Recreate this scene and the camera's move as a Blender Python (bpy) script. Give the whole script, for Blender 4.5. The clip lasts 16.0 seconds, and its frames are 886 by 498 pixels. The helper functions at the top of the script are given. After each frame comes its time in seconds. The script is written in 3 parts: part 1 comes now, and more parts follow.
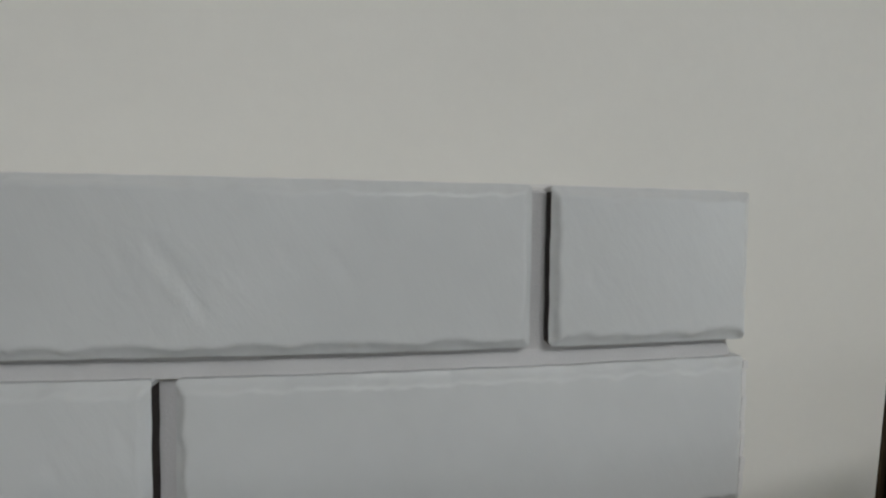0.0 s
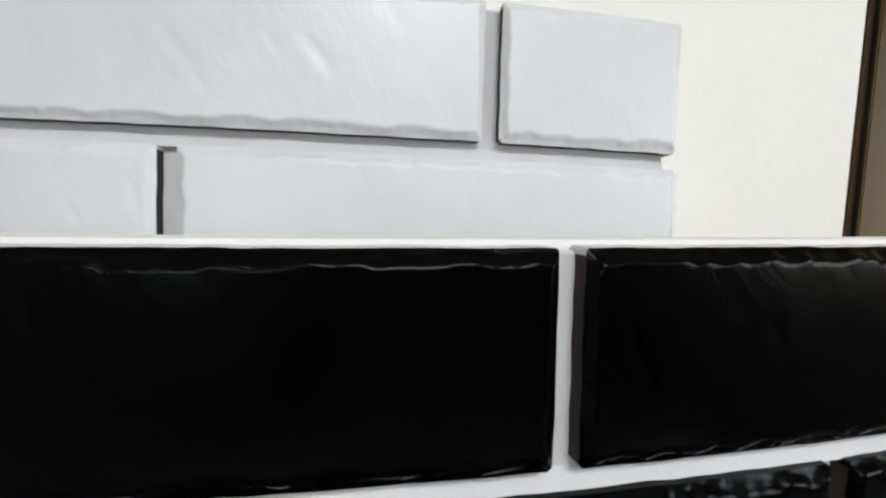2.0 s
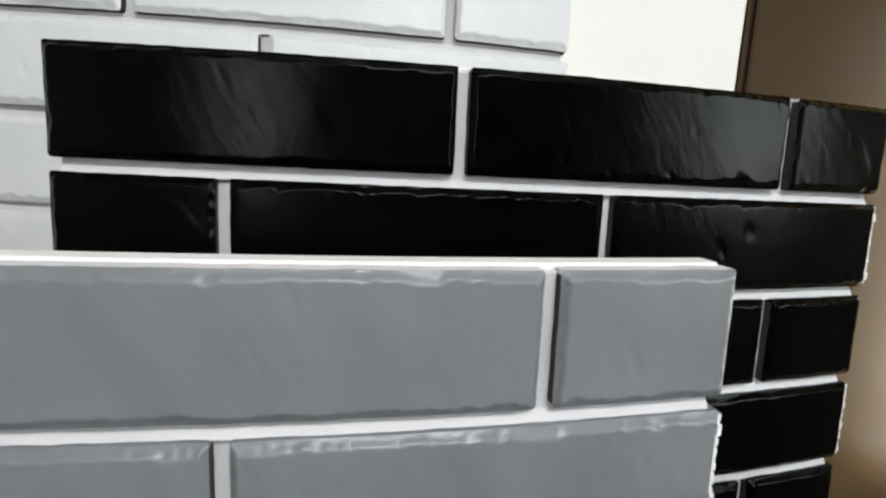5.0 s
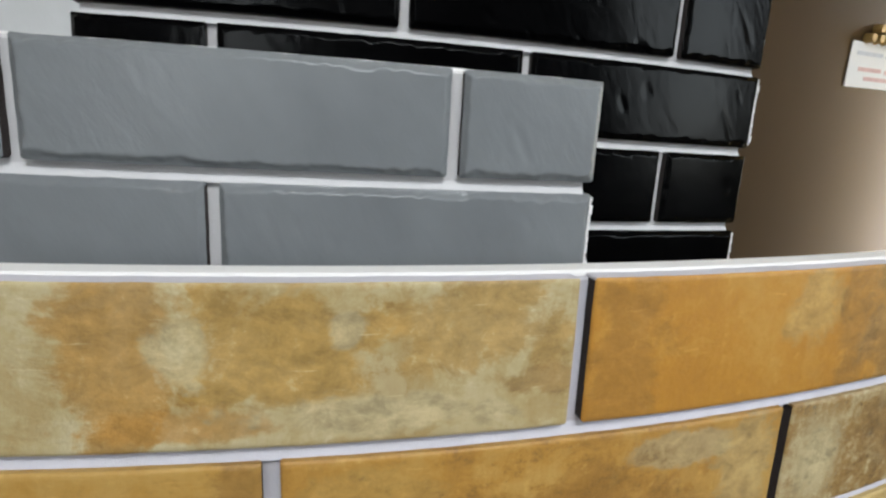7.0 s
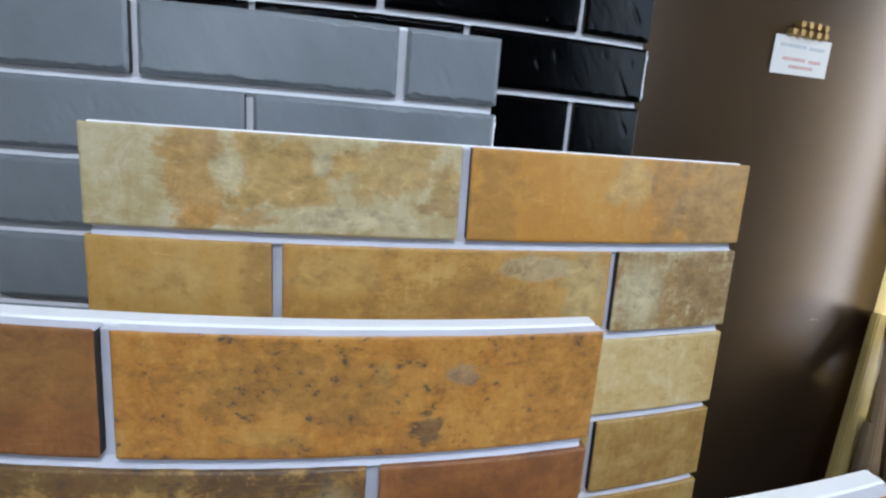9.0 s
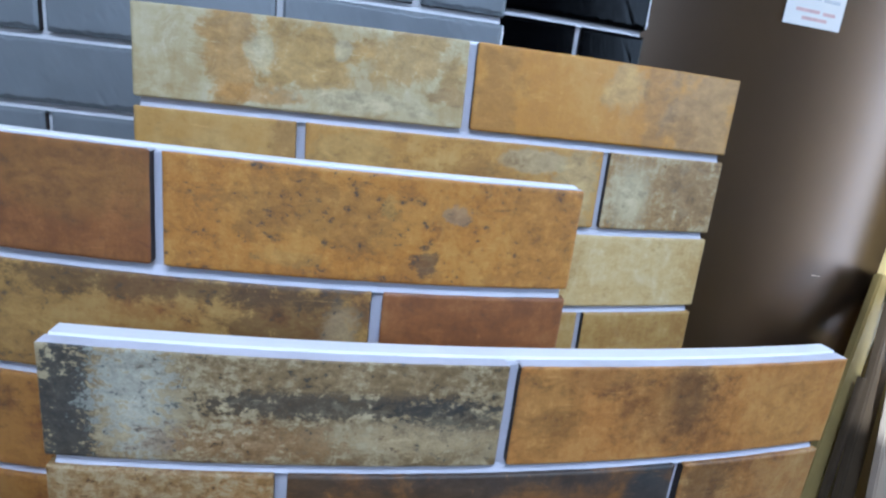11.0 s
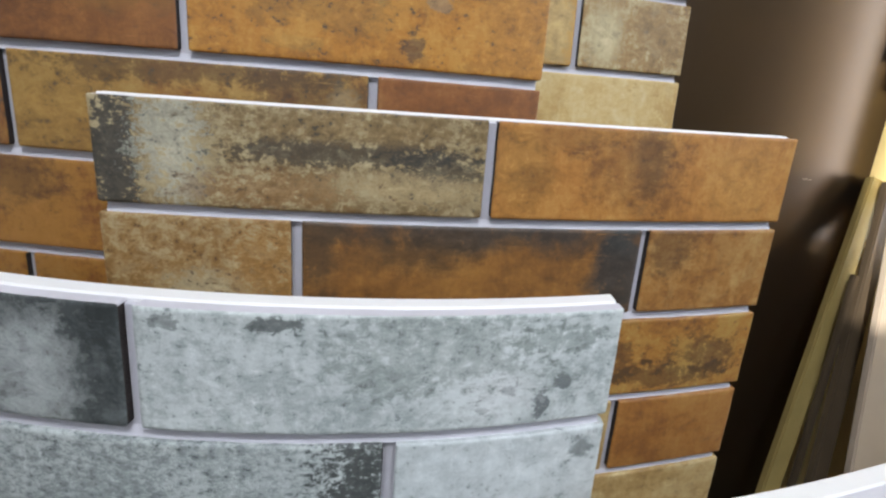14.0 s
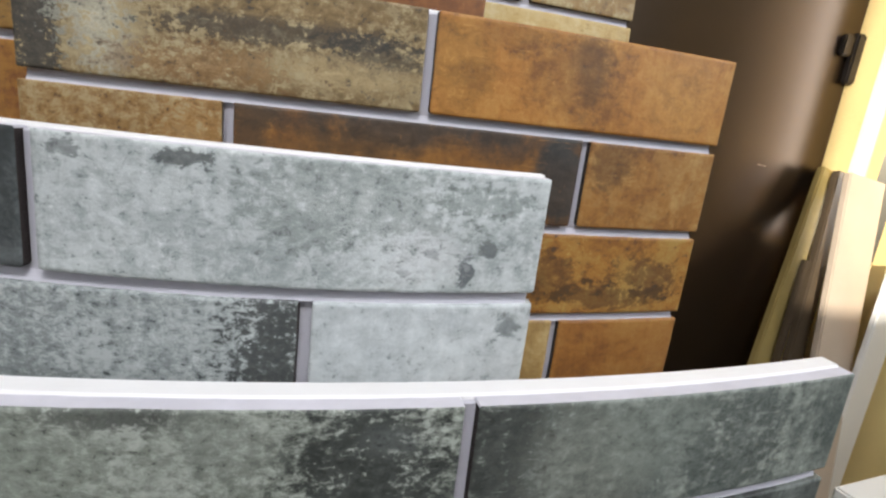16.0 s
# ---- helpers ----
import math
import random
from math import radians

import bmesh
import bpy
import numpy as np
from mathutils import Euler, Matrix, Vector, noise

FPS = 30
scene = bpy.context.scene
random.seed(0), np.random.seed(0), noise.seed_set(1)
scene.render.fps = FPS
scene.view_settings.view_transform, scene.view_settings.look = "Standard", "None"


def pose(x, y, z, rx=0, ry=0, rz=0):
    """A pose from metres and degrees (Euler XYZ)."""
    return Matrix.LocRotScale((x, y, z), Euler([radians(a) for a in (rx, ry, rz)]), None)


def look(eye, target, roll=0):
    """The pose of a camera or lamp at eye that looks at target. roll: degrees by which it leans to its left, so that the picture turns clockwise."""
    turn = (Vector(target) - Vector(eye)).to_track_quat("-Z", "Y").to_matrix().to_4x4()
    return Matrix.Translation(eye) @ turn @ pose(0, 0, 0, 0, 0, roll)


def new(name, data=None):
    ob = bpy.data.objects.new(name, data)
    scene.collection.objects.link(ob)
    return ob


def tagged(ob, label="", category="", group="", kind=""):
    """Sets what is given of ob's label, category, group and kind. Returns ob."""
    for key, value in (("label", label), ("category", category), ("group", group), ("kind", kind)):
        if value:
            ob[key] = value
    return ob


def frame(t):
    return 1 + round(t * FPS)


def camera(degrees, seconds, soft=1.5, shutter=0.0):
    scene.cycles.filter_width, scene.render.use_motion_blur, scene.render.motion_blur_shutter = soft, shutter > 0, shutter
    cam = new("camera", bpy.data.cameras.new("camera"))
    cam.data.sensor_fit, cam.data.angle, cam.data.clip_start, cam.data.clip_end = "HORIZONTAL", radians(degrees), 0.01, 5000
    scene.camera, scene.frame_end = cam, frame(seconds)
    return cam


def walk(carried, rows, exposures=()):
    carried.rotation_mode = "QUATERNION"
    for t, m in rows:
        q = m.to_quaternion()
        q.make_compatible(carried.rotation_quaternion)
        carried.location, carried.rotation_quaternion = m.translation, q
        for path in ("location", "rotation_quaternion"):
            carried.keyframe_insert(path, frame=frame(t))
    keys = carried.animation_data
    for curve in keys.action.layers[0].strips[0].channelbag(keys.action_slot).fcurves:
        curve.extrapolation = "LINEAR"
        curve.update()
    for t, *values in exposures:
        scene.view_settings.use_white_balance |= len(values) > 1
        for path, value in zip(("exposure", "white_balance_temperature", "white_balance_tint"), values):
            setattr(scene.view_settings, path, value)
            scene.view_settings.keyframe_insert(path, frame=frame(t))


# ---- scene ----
cam = camera(79.98, 16.0, soft=2.35)
PATH = [
    (0.0, pose(-0.0286, -0.0577, 0.0318, 83.58, -0.28, -8.25)),
    (0.5, pose(-0.0206, -0.0754, 0.0118, 83.62, -0.52, -7.16)),
    (1.0, pose(-0.0225, -0.0945, -0.0001, 83.92, -0.78, -7.17)),
    (1.5, pose(-0.0279, -0.0912, -0.0190, 83.88, -1.20, -7.37)),
    (2.0, pose(-0.0168, -0.0946, -0.0362, 83.47, -1.21, -7.40)),
    (2.5, pose(-0.0168, -0.1198, -0.0436, 84.03, -1.15, -6.30)),
    (3.0, pose(-0.0193, -0.1521, -0.0404, 84.46, -1.26, -5.59)),
    (3.5, pose(-0.0219, -0.1767, -0.0555, 84.01, -1.66, -4.94)),
    (3.7, pose(-0.0193, -0.1870, -0.0603, 83.68, -1.41, -4.76)),
    (5.8, pose(0.0069, -0.2758, -0.1213, 78.46, -3.73, -4.62)),
    (6.0, pose(0.0096, -0.2824, -0.1302, 78.07, -3.73, -4.83)),
    (6.5, pose(0.0164, -0.2999, -0.1551, 76.59, -3.68, -5.47)),
    (7.0, pose(0.0233, -0.3308, -0.1563, 76.57, -3.60, -5.24)),
    (7.5, pose(0.0302, -0.3602, -0.1740, 75.74, -2.78, -5.57)),
    (8.0, pose(0.0453, -0.4123, -0.1685, 75.98, -3.13, -5.63)),
    (8.2, pose(0.0522, -0.4380, -0.1796, 77.29, -3.26, -4.24)),
    (10.3, pose(0.0834, -0.5282, -0.2290, 76.82, -5.80, -0.86)),
    (10.5, pose(0.0806, -0.5361, -0.2436, 75.54, -6.41, -0.29)),
    (11.0, pose(0.0878, -0.5572, -0.2643, 74.89, -6.61, 0.14)),
    (11.5, pose(0.0936, -0.5855, -0.2806, 75.19, -6.40, 0.72)),
    (12.0, pose(0.0996, -0.5971, -0.3085, 74.56, -5.20, 0.55)),
    (12.5, pose(0.1041, -0.6088, -0.3214, 75.17, -5.00, 0.33)),
    (13.0, pose(0.1061, -0.6192, -0.3487, 74.53, -5.02, 0.28)),
    (13.5, pose(0.1114, -0.6306, -0.3712, 73.60, -4.49, 0.65)),
    (14.0, pose(0.1137, -0.6412, -0.3863, 73.79, -4.11, 0.64)),
    (14.5, pose(0.1206, -0.6488, -0.4000, 74.77, -4.64, 0.17)),
    (15.0, pose(0.1362, -0.6526, -0.4172, 75.52, -4.91, -0.71)),
    (15.5, pose(0.1423, -0.6550, -0.4415, 75.50, -5.78, -1.65)),
    (16.0, pose(0.1476, -0.6574, -0.4629, 75.47, -6.52, -1.46)),
]
EXPOSURES = [(0.0, 0.27, 6600, 6.5), (0.5, 0.36, 6600, 6.5), (1.0, 0.67, 6600, 7), (2.0, 1.41, 6500, 8), (3.7, 1.68, 6500, 9), (6.0, 1.43, 6550, 6.5), (8.2, 1.34, 5850, 7), (10.3, 1.37, 4850, 7.5), (11.5, 1.43, 4750, 8.5), (12.0, 1.42, 4900, 8), (12.6, 1.44, 4900, 6), (14.0, 1.42, 6100, 9), (15.4, 1.38, 6100, 9.5), (16.0, 1.43, 6400, 11)]
walk(cam, PATH, EXPOSURES)

# ---- light ----
world = bpy.data.worlds.new("sky")
scene.world = world
world.use_nodes = True
wn = world.node_tree
sky = wn.nodes.new("ShaderNodeTexSky")
sky.sky_type, sky.sun_disc = "NISHITA", False
sky.sun_elevation, sky.sun_rotation = radians(35), radians(100)
wn.nodes["Background"].inputs["Strength"].default_value = 0.06
wn.links.new(sky.outputs["Color"], wn.nodes["Background"].inputs["Color"])


def area_lamp(name, eye, target, sx, sy, watts, colour):
    lamp = bpy.data.lights.new(name, "AREA")
    lamp.shape, lamp.size, lamp.size_y, lamp.energy, lamp.color = "RECTANGLE", sx, sy, watts, colour
    ob = new(name, lamp)
    ob.matrix_world = look(eye, target)
    return ob


# low sun through an unseen far opening, daylight in the window openings, and added fill from far and overhead
sun = bpy.data.lights.new("sun", "SUN")
sun.energy, sun.angle, sun.color = 2.4, radians(0.6), (1.0, 0.93, 0.80)
new("sun", sun).matrix_world = look((-1.6, -3.0, 0.6), (0, 0, 0))
SIDE = pose(1.004, 0.479, 0, 0, 0, 20)  # side wall, from the corner beside the door
area_lamp("corner_window_light", SIDE @ Vector((0.06, -0.11, -0.20)), SIDE @ Vector((-1, -0.11, -0.20)), 0.08, 0.90, 0.60, (0.97, 0.98, 1.0))
area_lamp("side_window_light", SIDE @ Vector((0.05, -1.50, 0.25)), SIDE @ Vector((-1, -1.10, -0.30)), 0.75, 0.8, 6.0, (0.90, 0.96, 1.0))
# fill lamp added in the unseen far opening
area_lamp("far_window_light", (-0.79, -2.98, 0.34), (0.0, 0.0, -0.3), 0.24, 0.78, 4.5, (0.95, 0.98, 1.0))
# overhead light for the bright top edges; its fixture is an added one
area_lamp("ceiling_lamp_light", (0.22, -1.10, 0.855), (0.12, -0.75, -1.0), 0.55, 0.55, 12.5, (0.96, 0.97, 1.0))


# ---- materials ----
class Mat:
    """A node material with a few shorthands."""

    def __init__(self, name, rough=0.6, metal=0.0, spec=0.5):
        self.m = bpy.data.materials.new(name)
        self.m.use_nodes = True
        self.t = self.m.node_tree
        self.b = self.t.nodes["Principled BSDF"]
        self.b.inputs["Roughness"].default_value = rough
        self.b.inputs["Metallic"].default_value = metal
        self.b.inputs["Specular IOR Level"].default_value = spec

    def node(self, kind, **values):
        n = self.t.nodes.new("ShaderNode" + kind)
        for key, value in values.items():
            n.inputs[key].default_value = value
        return n

    def link(self, a, b):
        self.t.links.new(a, b)

    def coords(self, scale=(1, 1, 1), jitter=0.0):
        tc = self.node("TexCoord")
        mp = self.node("Mapping", Scale=scale)
        self.link(tc.outputs["Object"], mp.inputs["Vector"])
        if jitter:
            info = self.node("ObjectInfo")
            mul = self.node("Math")
            mul.operation = "MULTIPLY"
            mul.inputs[1].default_value = jitter
            self.link(info.outputs["Random"], mul.inputs[0])
            comb = self.node("CombineXYZ")
            for k in ("X", "Y", "Z"):
                self.link(mul.outputs[0], comb.inputs[k])
            self.link(comb.outputs[0], mp.inputs["Location"])
        return mp.outputs["Vector"]

    def noise(self, vec, scale, detail=4.0, rough=0.55, distort=0.0):
        n = self.node("TexNoise", Scale=scale, Detail=detail, Roughness=rough, Distortion=distort)
        self.link(vec, n.inputs["Vector"])
        return n.outputs["Fac"]

    def ramp(self, fac, *stops):
        r = self.node("ValToRGB")
        e = r.color_ramp.elements
        while len(e) < len(stops):
            e.new(0.5)
        for el, (p, c) in zip(e, stops):
            el.position = p
            el.color = (*c, 1) if isinstance(c, tuple) else (c, c, c, 1)
        self.link(fac, r.inputs["Fac"])
        return r.outputs["Color"]

    def mix(self, fac, a, b):
        x = self.node("Mix")
        x.data_type = "RGBA"
        for socket, value in ((x.inputs[0], fac), (x.inputs[6], a), (x.inputs[7], b)):
            if isinstance(value, tuple):
                socket.default_value = (*value, 1)
            elif isinstance(value, (int, float)):
                socket.default_value = value
            else:
                self.link(value, socket)
        return x.outputs[2]

    def math(self, op, a, b=0.0):
        x = self.node("Math")
        x.operation = op
        for socket, value in zip(x.inputs, (a, b)):
            if isinstance(value, (int, float)):
                socket.default_value = value
            else:
                self.link(value, socket)
        return x.outputs[0]

    def colour(self, c):
        self.link(c, self.b.inputs["Base Color"]) if not isinstance(c, tuple) else setattr(self.b.inputs["Base Color"], "default_value", (*c, 1))

    def rough(self, r):
        self.link(r, self.b.inputs["Roughness"])

    def bump(self, height, distance, strength=1.0):
        n = self.node("Bump", Distance=distance, Strength=strength)
        self.link(height, n.inputs["Height"])
        self.link(n.outputs[0], self.b.inputs["Normal"])


def plain(name, c, rough=0.7, vary=0.12, scale=9.0, bump=0.0004, metal=0.0, spec=0.5):
    """Paint, plaster, board: one colour with soft stains and a fine tooth."""
    m = Mat(name, rough, metal, spec)
    v = m.coords(jitter=7.0)
    big = m.noise(v, scale, 5, 0.6)
    fine = m.noise(v, scale * 40, 3, 0.6)
    dark = tuple(x * (1 - vary) for x in c)
    light = tuple(min(1, x * (1 + vary * 0.5)) for x in c)
    m.colour(m.mix(m.math("MULTIPLY", fine, 0.25), m.ramp(big, (0.3, dark), (0.7, light)), tuple(x * 0.85 for x in c)))
    m.bump(fine, bump)
    return m.m


def slate(name, c, rough, vary, spec=0.5, depth=0.0006):
    """Glazed relief tile with a cleft-slate grain running slantwise."""
    m = Mat(name, rough, 0.0, spec)
    v = m.coords(jitter=9.0)
    rot = m.node("Mapping", Rotation=(0, radians(30), 0))
    m.link(v, rot.inputs["Vector"])
    long = m.node("Mapping", Scale=(52, 52, 20))
    m.link(rot.outputs[0], long.inputs["Vector"])
    grain = m.noise(long.outputs[0], 1.0, 3, 0.5, 0.4)
    cloud = m.noise(v, 22, 4, 0.6)
    short = m.node("Mapping", Scale=(230, 230, 90))
    m.link(rot.outputs[0], short.inputs["Vector"])
    fine = m.noise(short.outputs[0], 1.0, 4, 0.62, 0.3)
    m.colour(m.ramp(m.math("ADD", m.math("MULTIPLY", cloud, 0.6), m.math("MULTIPLY", grain, 0.4)),
                    (0.32, tuple(x * (1 - vary) for x in c)), (0.68, tuple(min(1, x * (1 + vary)) for x in c))))
    m.rough(m.math("ADD", rough - 0.1, m.math("MULTIPLY", cloud, 0.2)))
    m.bump(m.math("ADD", m.math("MULTIPLY", grain, 1.0), m.math("MULTIPLY", m.math("MULTIPLY", fine, cloud), 1.1)), depth)
    return m.m


def weathered(name, low, mid, high, speck=(0.05, 0.045, 0.04), speck_amount=0.5, patches=(), grain=0.5, rough=0.5, crisp=None, scale=1.0):
    """Printed aged-brick tile: three tones in cloudy mottling, dark and pale flecks, and patches (u, v, ru, rv, colour, strength) of worn or scorched glaze."""
    m = Mat(name, rough)
    v = m.coords(jitter=3.0)
    own = m.coords()
    big = m.noise(v, 17, 8, 0.66, 0.4)
    wide = m.node("Mapping", Scale=(62 * scale, 62 * scale, 96 * scale))
    m.link(v, wide.inputs["Vector"])
    med = m.noise(wide.outputs[0], 1.0, 9, 0.74, 0.3)
    fine = m.noise(v, 290, 5, 0.7)
    tall = m.node("Mapping", Scale=(170, 170, 30))
    m.link(v, tall.inputs["Vector"])
    lines = m.noise(tall.outputs[0], 1.0, 4, 0.65)

    def about(n, k):
        return m.math("MULTIPLY", m.math("SUBTRACT", n, 0.5), k)

    tone = m.math("ADD", about(big, 0.85), about(med, 0.55 + 0.75 * grain))
    tone = m.math("ADD", m.math("ADD", tone, about(lines, 0.28)), about(fine, 0.35 * grain))
    tone = m.math("ADD", tone, 0.5)
    col = m.ramp(tone, (0.34, low), (0.5, mid), (0.68, high))
    edge = min(1, grain if crisp is None else crisp)
    isle = m.noise(v, 30 * scale, 12, 0.72, 0.7)
    col = m.mix(m.math("MULTIPLY", m.ramp(isle, (0.535, 0.0), (0.56, 1.0)), 0.15 + 0.30 * edge), col, high)
    col = m.mix(m.math("MULTIPLY", m.ramp(isle, (0.425, 1.0), (0.45, 0.0)), 0.15 + 0.30 * edge), col, low)
    for pu, pv, ru, rv, pc, strength in patches:
        mp = m.node("Mapping", Location=(-pu / ru, 0, -pv / rv), Scale=(1 / ru, 0, 1 / rv))
        m.link(own, mp.inputs["Vector"])
        ln = m.node("VectorMath")
        ln.operation = "LENGTH"
        m.link(mp.outputs[0], ln.inputs[0])
        d = m.math("ADD", m.math("MULTIPLY", ln.outputs["Value"], 0.62), about(m.noise(v, 24, 3.5, 0.5, 1.2), 1.5) if grain < 0.3 else about(big, 1.5))
        d = m.math("ADD", d, m.math("ADD", about(med, 0.25 + 3.2 * grain), about(fine, 0.15 + 1.2 * grain)))
        d = m.math("ADD", d, about(isle, 0.9 * edge))
        soft = 0.30 - 0.24 * edge
        fac = m.math("MULTIPLY", m.ramp(d, (0.62 - soft, 1.0), (0.62 + soft, 0.0)), strength)
        col = m.mix(fac, col, m.ramp(med, (0.38, tuple(0.68 * x for x in pc)), (0.62, tuple(min(0.75, 1.28 * x) for x in pc))))
    flecks = m.math("ADD", m.math("MULTIPLY", fine, 0.5), m.math("MULTIPLY", med, 0.5))
    dark = m.ramp(flecks, (0.395, 1.0), (0.43, 0.0))
    col = m.mix(m.math("MULTIPLY", dark, speck_amount), col, speck)
    pale = m.ramp(m.math("ADD", m.math("MULTIPLY", flecks, 0.7), m.math("MULTIPLY", lines, 0.3)), (0.565, 0.0), (0.61, 1.0))
    col = m.mix(m.math("MULTIPLY", pale, 0.25 + 0.4 * grain), col, tuple(min(0.7, 1.25 * x + 0.006) for x in high))
    wide_lines = m.node("Mapping", Rotation=(0, radians(8), 0), Scale=(46, 46, 620))
    m.link(v, wide_lines.inputs["Vector"])
    scuff = m.math("MULTIPLY", m.ramp(m.noise(wide_lines.outputs[0], 1.0, 3, 0.6, 0.3), (0.66, 0.0), (0.70, 1.0)), m.ramp(isle, (0.45, 0.0), (0.55, 1.0)))
    col = m.mix(m.math("MULTIPLY", scuff, 0.35), col, tuple(min(0.72, 1.4 * x + 0.02) for x in high))
    m.colour(col)
    m.rough(m.math("ADD", rough - 0.14, m.math("MULTIPLY", med, 0.28)))
    m.bump(m.math("ADD", m.math("MULTIPLY", med, 0.6), m.math("MULTIPLY", fine, 0.4)), 0.0006)
    return m.m


WHITE_BOARD = plain("white_sheet", (0.87, 0.85, 0.81), 0.55, 0.04, 4.0, 0.0001)
FOAM = plain("white_foam", (0.78, 0.765, 0.76), 0.7, 0.04, 30.0, 0.0002)
# unglazed tile sides; the shade inside the joints is part of this dark colour
SHADED_CLAY = plain("shaded_clay_body", (0.030, 0.020, 0.017), 0.8, 0.25, 60.0, 0.0004)
GROUT_WHITE = plain("pale_grout", (0.62, 0.61, 0.62), 0.8, 0.08, 30.0, 0.0002)
GROUT_GREY = plain("lilac_grey_grout", (0.57, 0.555, 0.605), 0.8, 0.12, 30.0, 0.0003)
TILE_WHITE = slate("white_glaze", (0.63, 0.64, 0.65), 0.38, 0.05, 0.5, 0.00026)
TILE_BLACK = slate("black_glaze", (0.0006, 0.0006, 0.0008), 0.22, 0.3, 0.07, 0.00028)
TILE_GREY = slate("grey_glaze", (0.165, 0.175, 0.185), 0.36, 0.10, 0.5, 0.00035)
YELLOW_WALL = plain("yellow_plaster", (0.78, 0.60, 0.26), 0.8, 0.08, 5.0, 0.0008)
# unseen walls, kept dark to deepen the reflections in door and black tiles
ROOM_WALL = plain("dark_unseen_wall", (0.12, 0.11, 0.10), 0.85, 0.08, 3.0, 0.0008)
CEILING = plain("white_ceiling_paint", (0.80, 0.79, 0.76), 0.9, 0.05, 3.0, 0.0005)
FLOOR = plain("brown_floor", (0.14, 0.11, 0.085), 0.5, 0.25, 6.0, 0.0006)
DOOR_BROWN = plain("brown_powder_coat", (0.076, 0.052, 0.034), 0.29, 0.10, 4.0, 0.00002, 0.8)
DARK_METAL = plain("dark_steel", (0.06, 0.05, 0.045), 0.45, 0.3, 60.0, 0.0003, 0.7)
WOOD_RACK = plain("plywood", (0.45, 0.34, 0.22), 0.6, 0.25, 12.0, 0.0005)
PLANK_YELLOW = plain("pine_lath", (0.34, 0.25, 0.085), 0.6, 0.2, 14.0, 0.0005)
PLANK_BEIGE = plain("beige_laminate", (0.55, 0.45, 0.35), 0.5, 0.10, 10.0, 0.0003)
PLANK_BROWN = plain("brown_laminate", (0.095, 0.068, 0.042), 0.5, 0.2, 14.0, 0.0004)
CARD = plain("white_card", (0.82, 0.81, 0.80), 0.6, 0.03, 20.0, 0.0001)
INK_GREY = plain("grey_ink", (0.62, 0.64, 0.68), 0.7, 0.2, 90.0, 0.0)
INK_RED = plain("red_ink", (0.70, 0.48, 0.46), 0.7, 0.2, 90.0, 0.0)
BRASS = plain("old_brass", (0.42, 0.28, 0.10), 0.4, 0.3, 60.0, 0.0003, 0.8)


# ---- building helpers ----
def mesh_of(name, bm):
    bmesh.ops.recalc_face_normals(bm, faces=bm.faces)
    me = bpy.data.meshes.new(name)
    bm.to_mesh(me)
    bm.free()
    return me


def part(name, bm, material, parent=None, label="", smooth=False):
    me = mesh_of(name, bm)
    if smooth:
        me.shade_smooth()
    me.materials.append(material)
    ob = new(name, me)
    if parent:
        ob.parent = parent
    if label:
        tagged(ob, label)
    return ob


def box(x0, x1, y0, y1, z0, z1, bevel=0.0, bm=None):
    bm = bm or bmesh.new()
    vs = bmesh.ops.create_cube(bm, size=1.0)["verts"]
    for v in vs:
        v.co = Vector((x0 + (v.co.x + 0.5) * (x1 - x0), y0 + (v.co.y + 0.5) * (y1 - y0), z0 + (v.co.z + 0.5) * (z1 - z0)))
    if bevel:
        edges = list({e for v in vs for e in v.link_edges})
        bmesh.ops.bevel(bm, geom=edges, offset=bevel, segments=2, affect="EDGES")
    return bm


def base(name, m, label, category, group="", kind=""):
    ob = new(name)
    ob.matrix_world = m
    ob.empty_display_size = 0.05
    return tagged(ob, label, category, group, kind)


def structure(name, bm, material, label, m=None):
    ob = part(name, bm, material)
    if m:
        ob.matrix_world = m
    return tagged(ob, label, "structure", kind="structure")


# ---- sample boards ----
# width, height, joint and rows of the relief and of the flat tiles; the relief rows end in a cut tile
RELIEF_SIZE = (0.1874, 0.0521, 0.0065, 9)
FLAT_SIZE = (0.2441, 0.0653, 0.0069, 8)
CUT = 0.0747


def strip(width, depth_at, z0, z1, front, back, inset, bevel):
    """A slab that follows the board's bow: front and back are depths behind the tiles' face."""
    bm = bmesh.new()
    n = 24
    rings = []
    for i in range(n + 1):
        x = -width / 2 + inset + (width - 2 * inset) * i / n
        y = depth_at(x)
        rings.append([bm.verts.new((x, y + d, z)) for d, z in (
            (front, z0), (front, z1 - bevel), (front + bevel, z1), (back - bevel, z1), (back, z1 - bevel), (back, z0))])
    for a, b in zip(rings, rings[1:]):
        for k in range(6):
            bm.faces.new((a[k], b[k], b[(k + 1) % 6], a[(k + 1) % 6]))
    bm.faces.new(rings[0])
    bm.faces.new(rings[-1])
    return bm


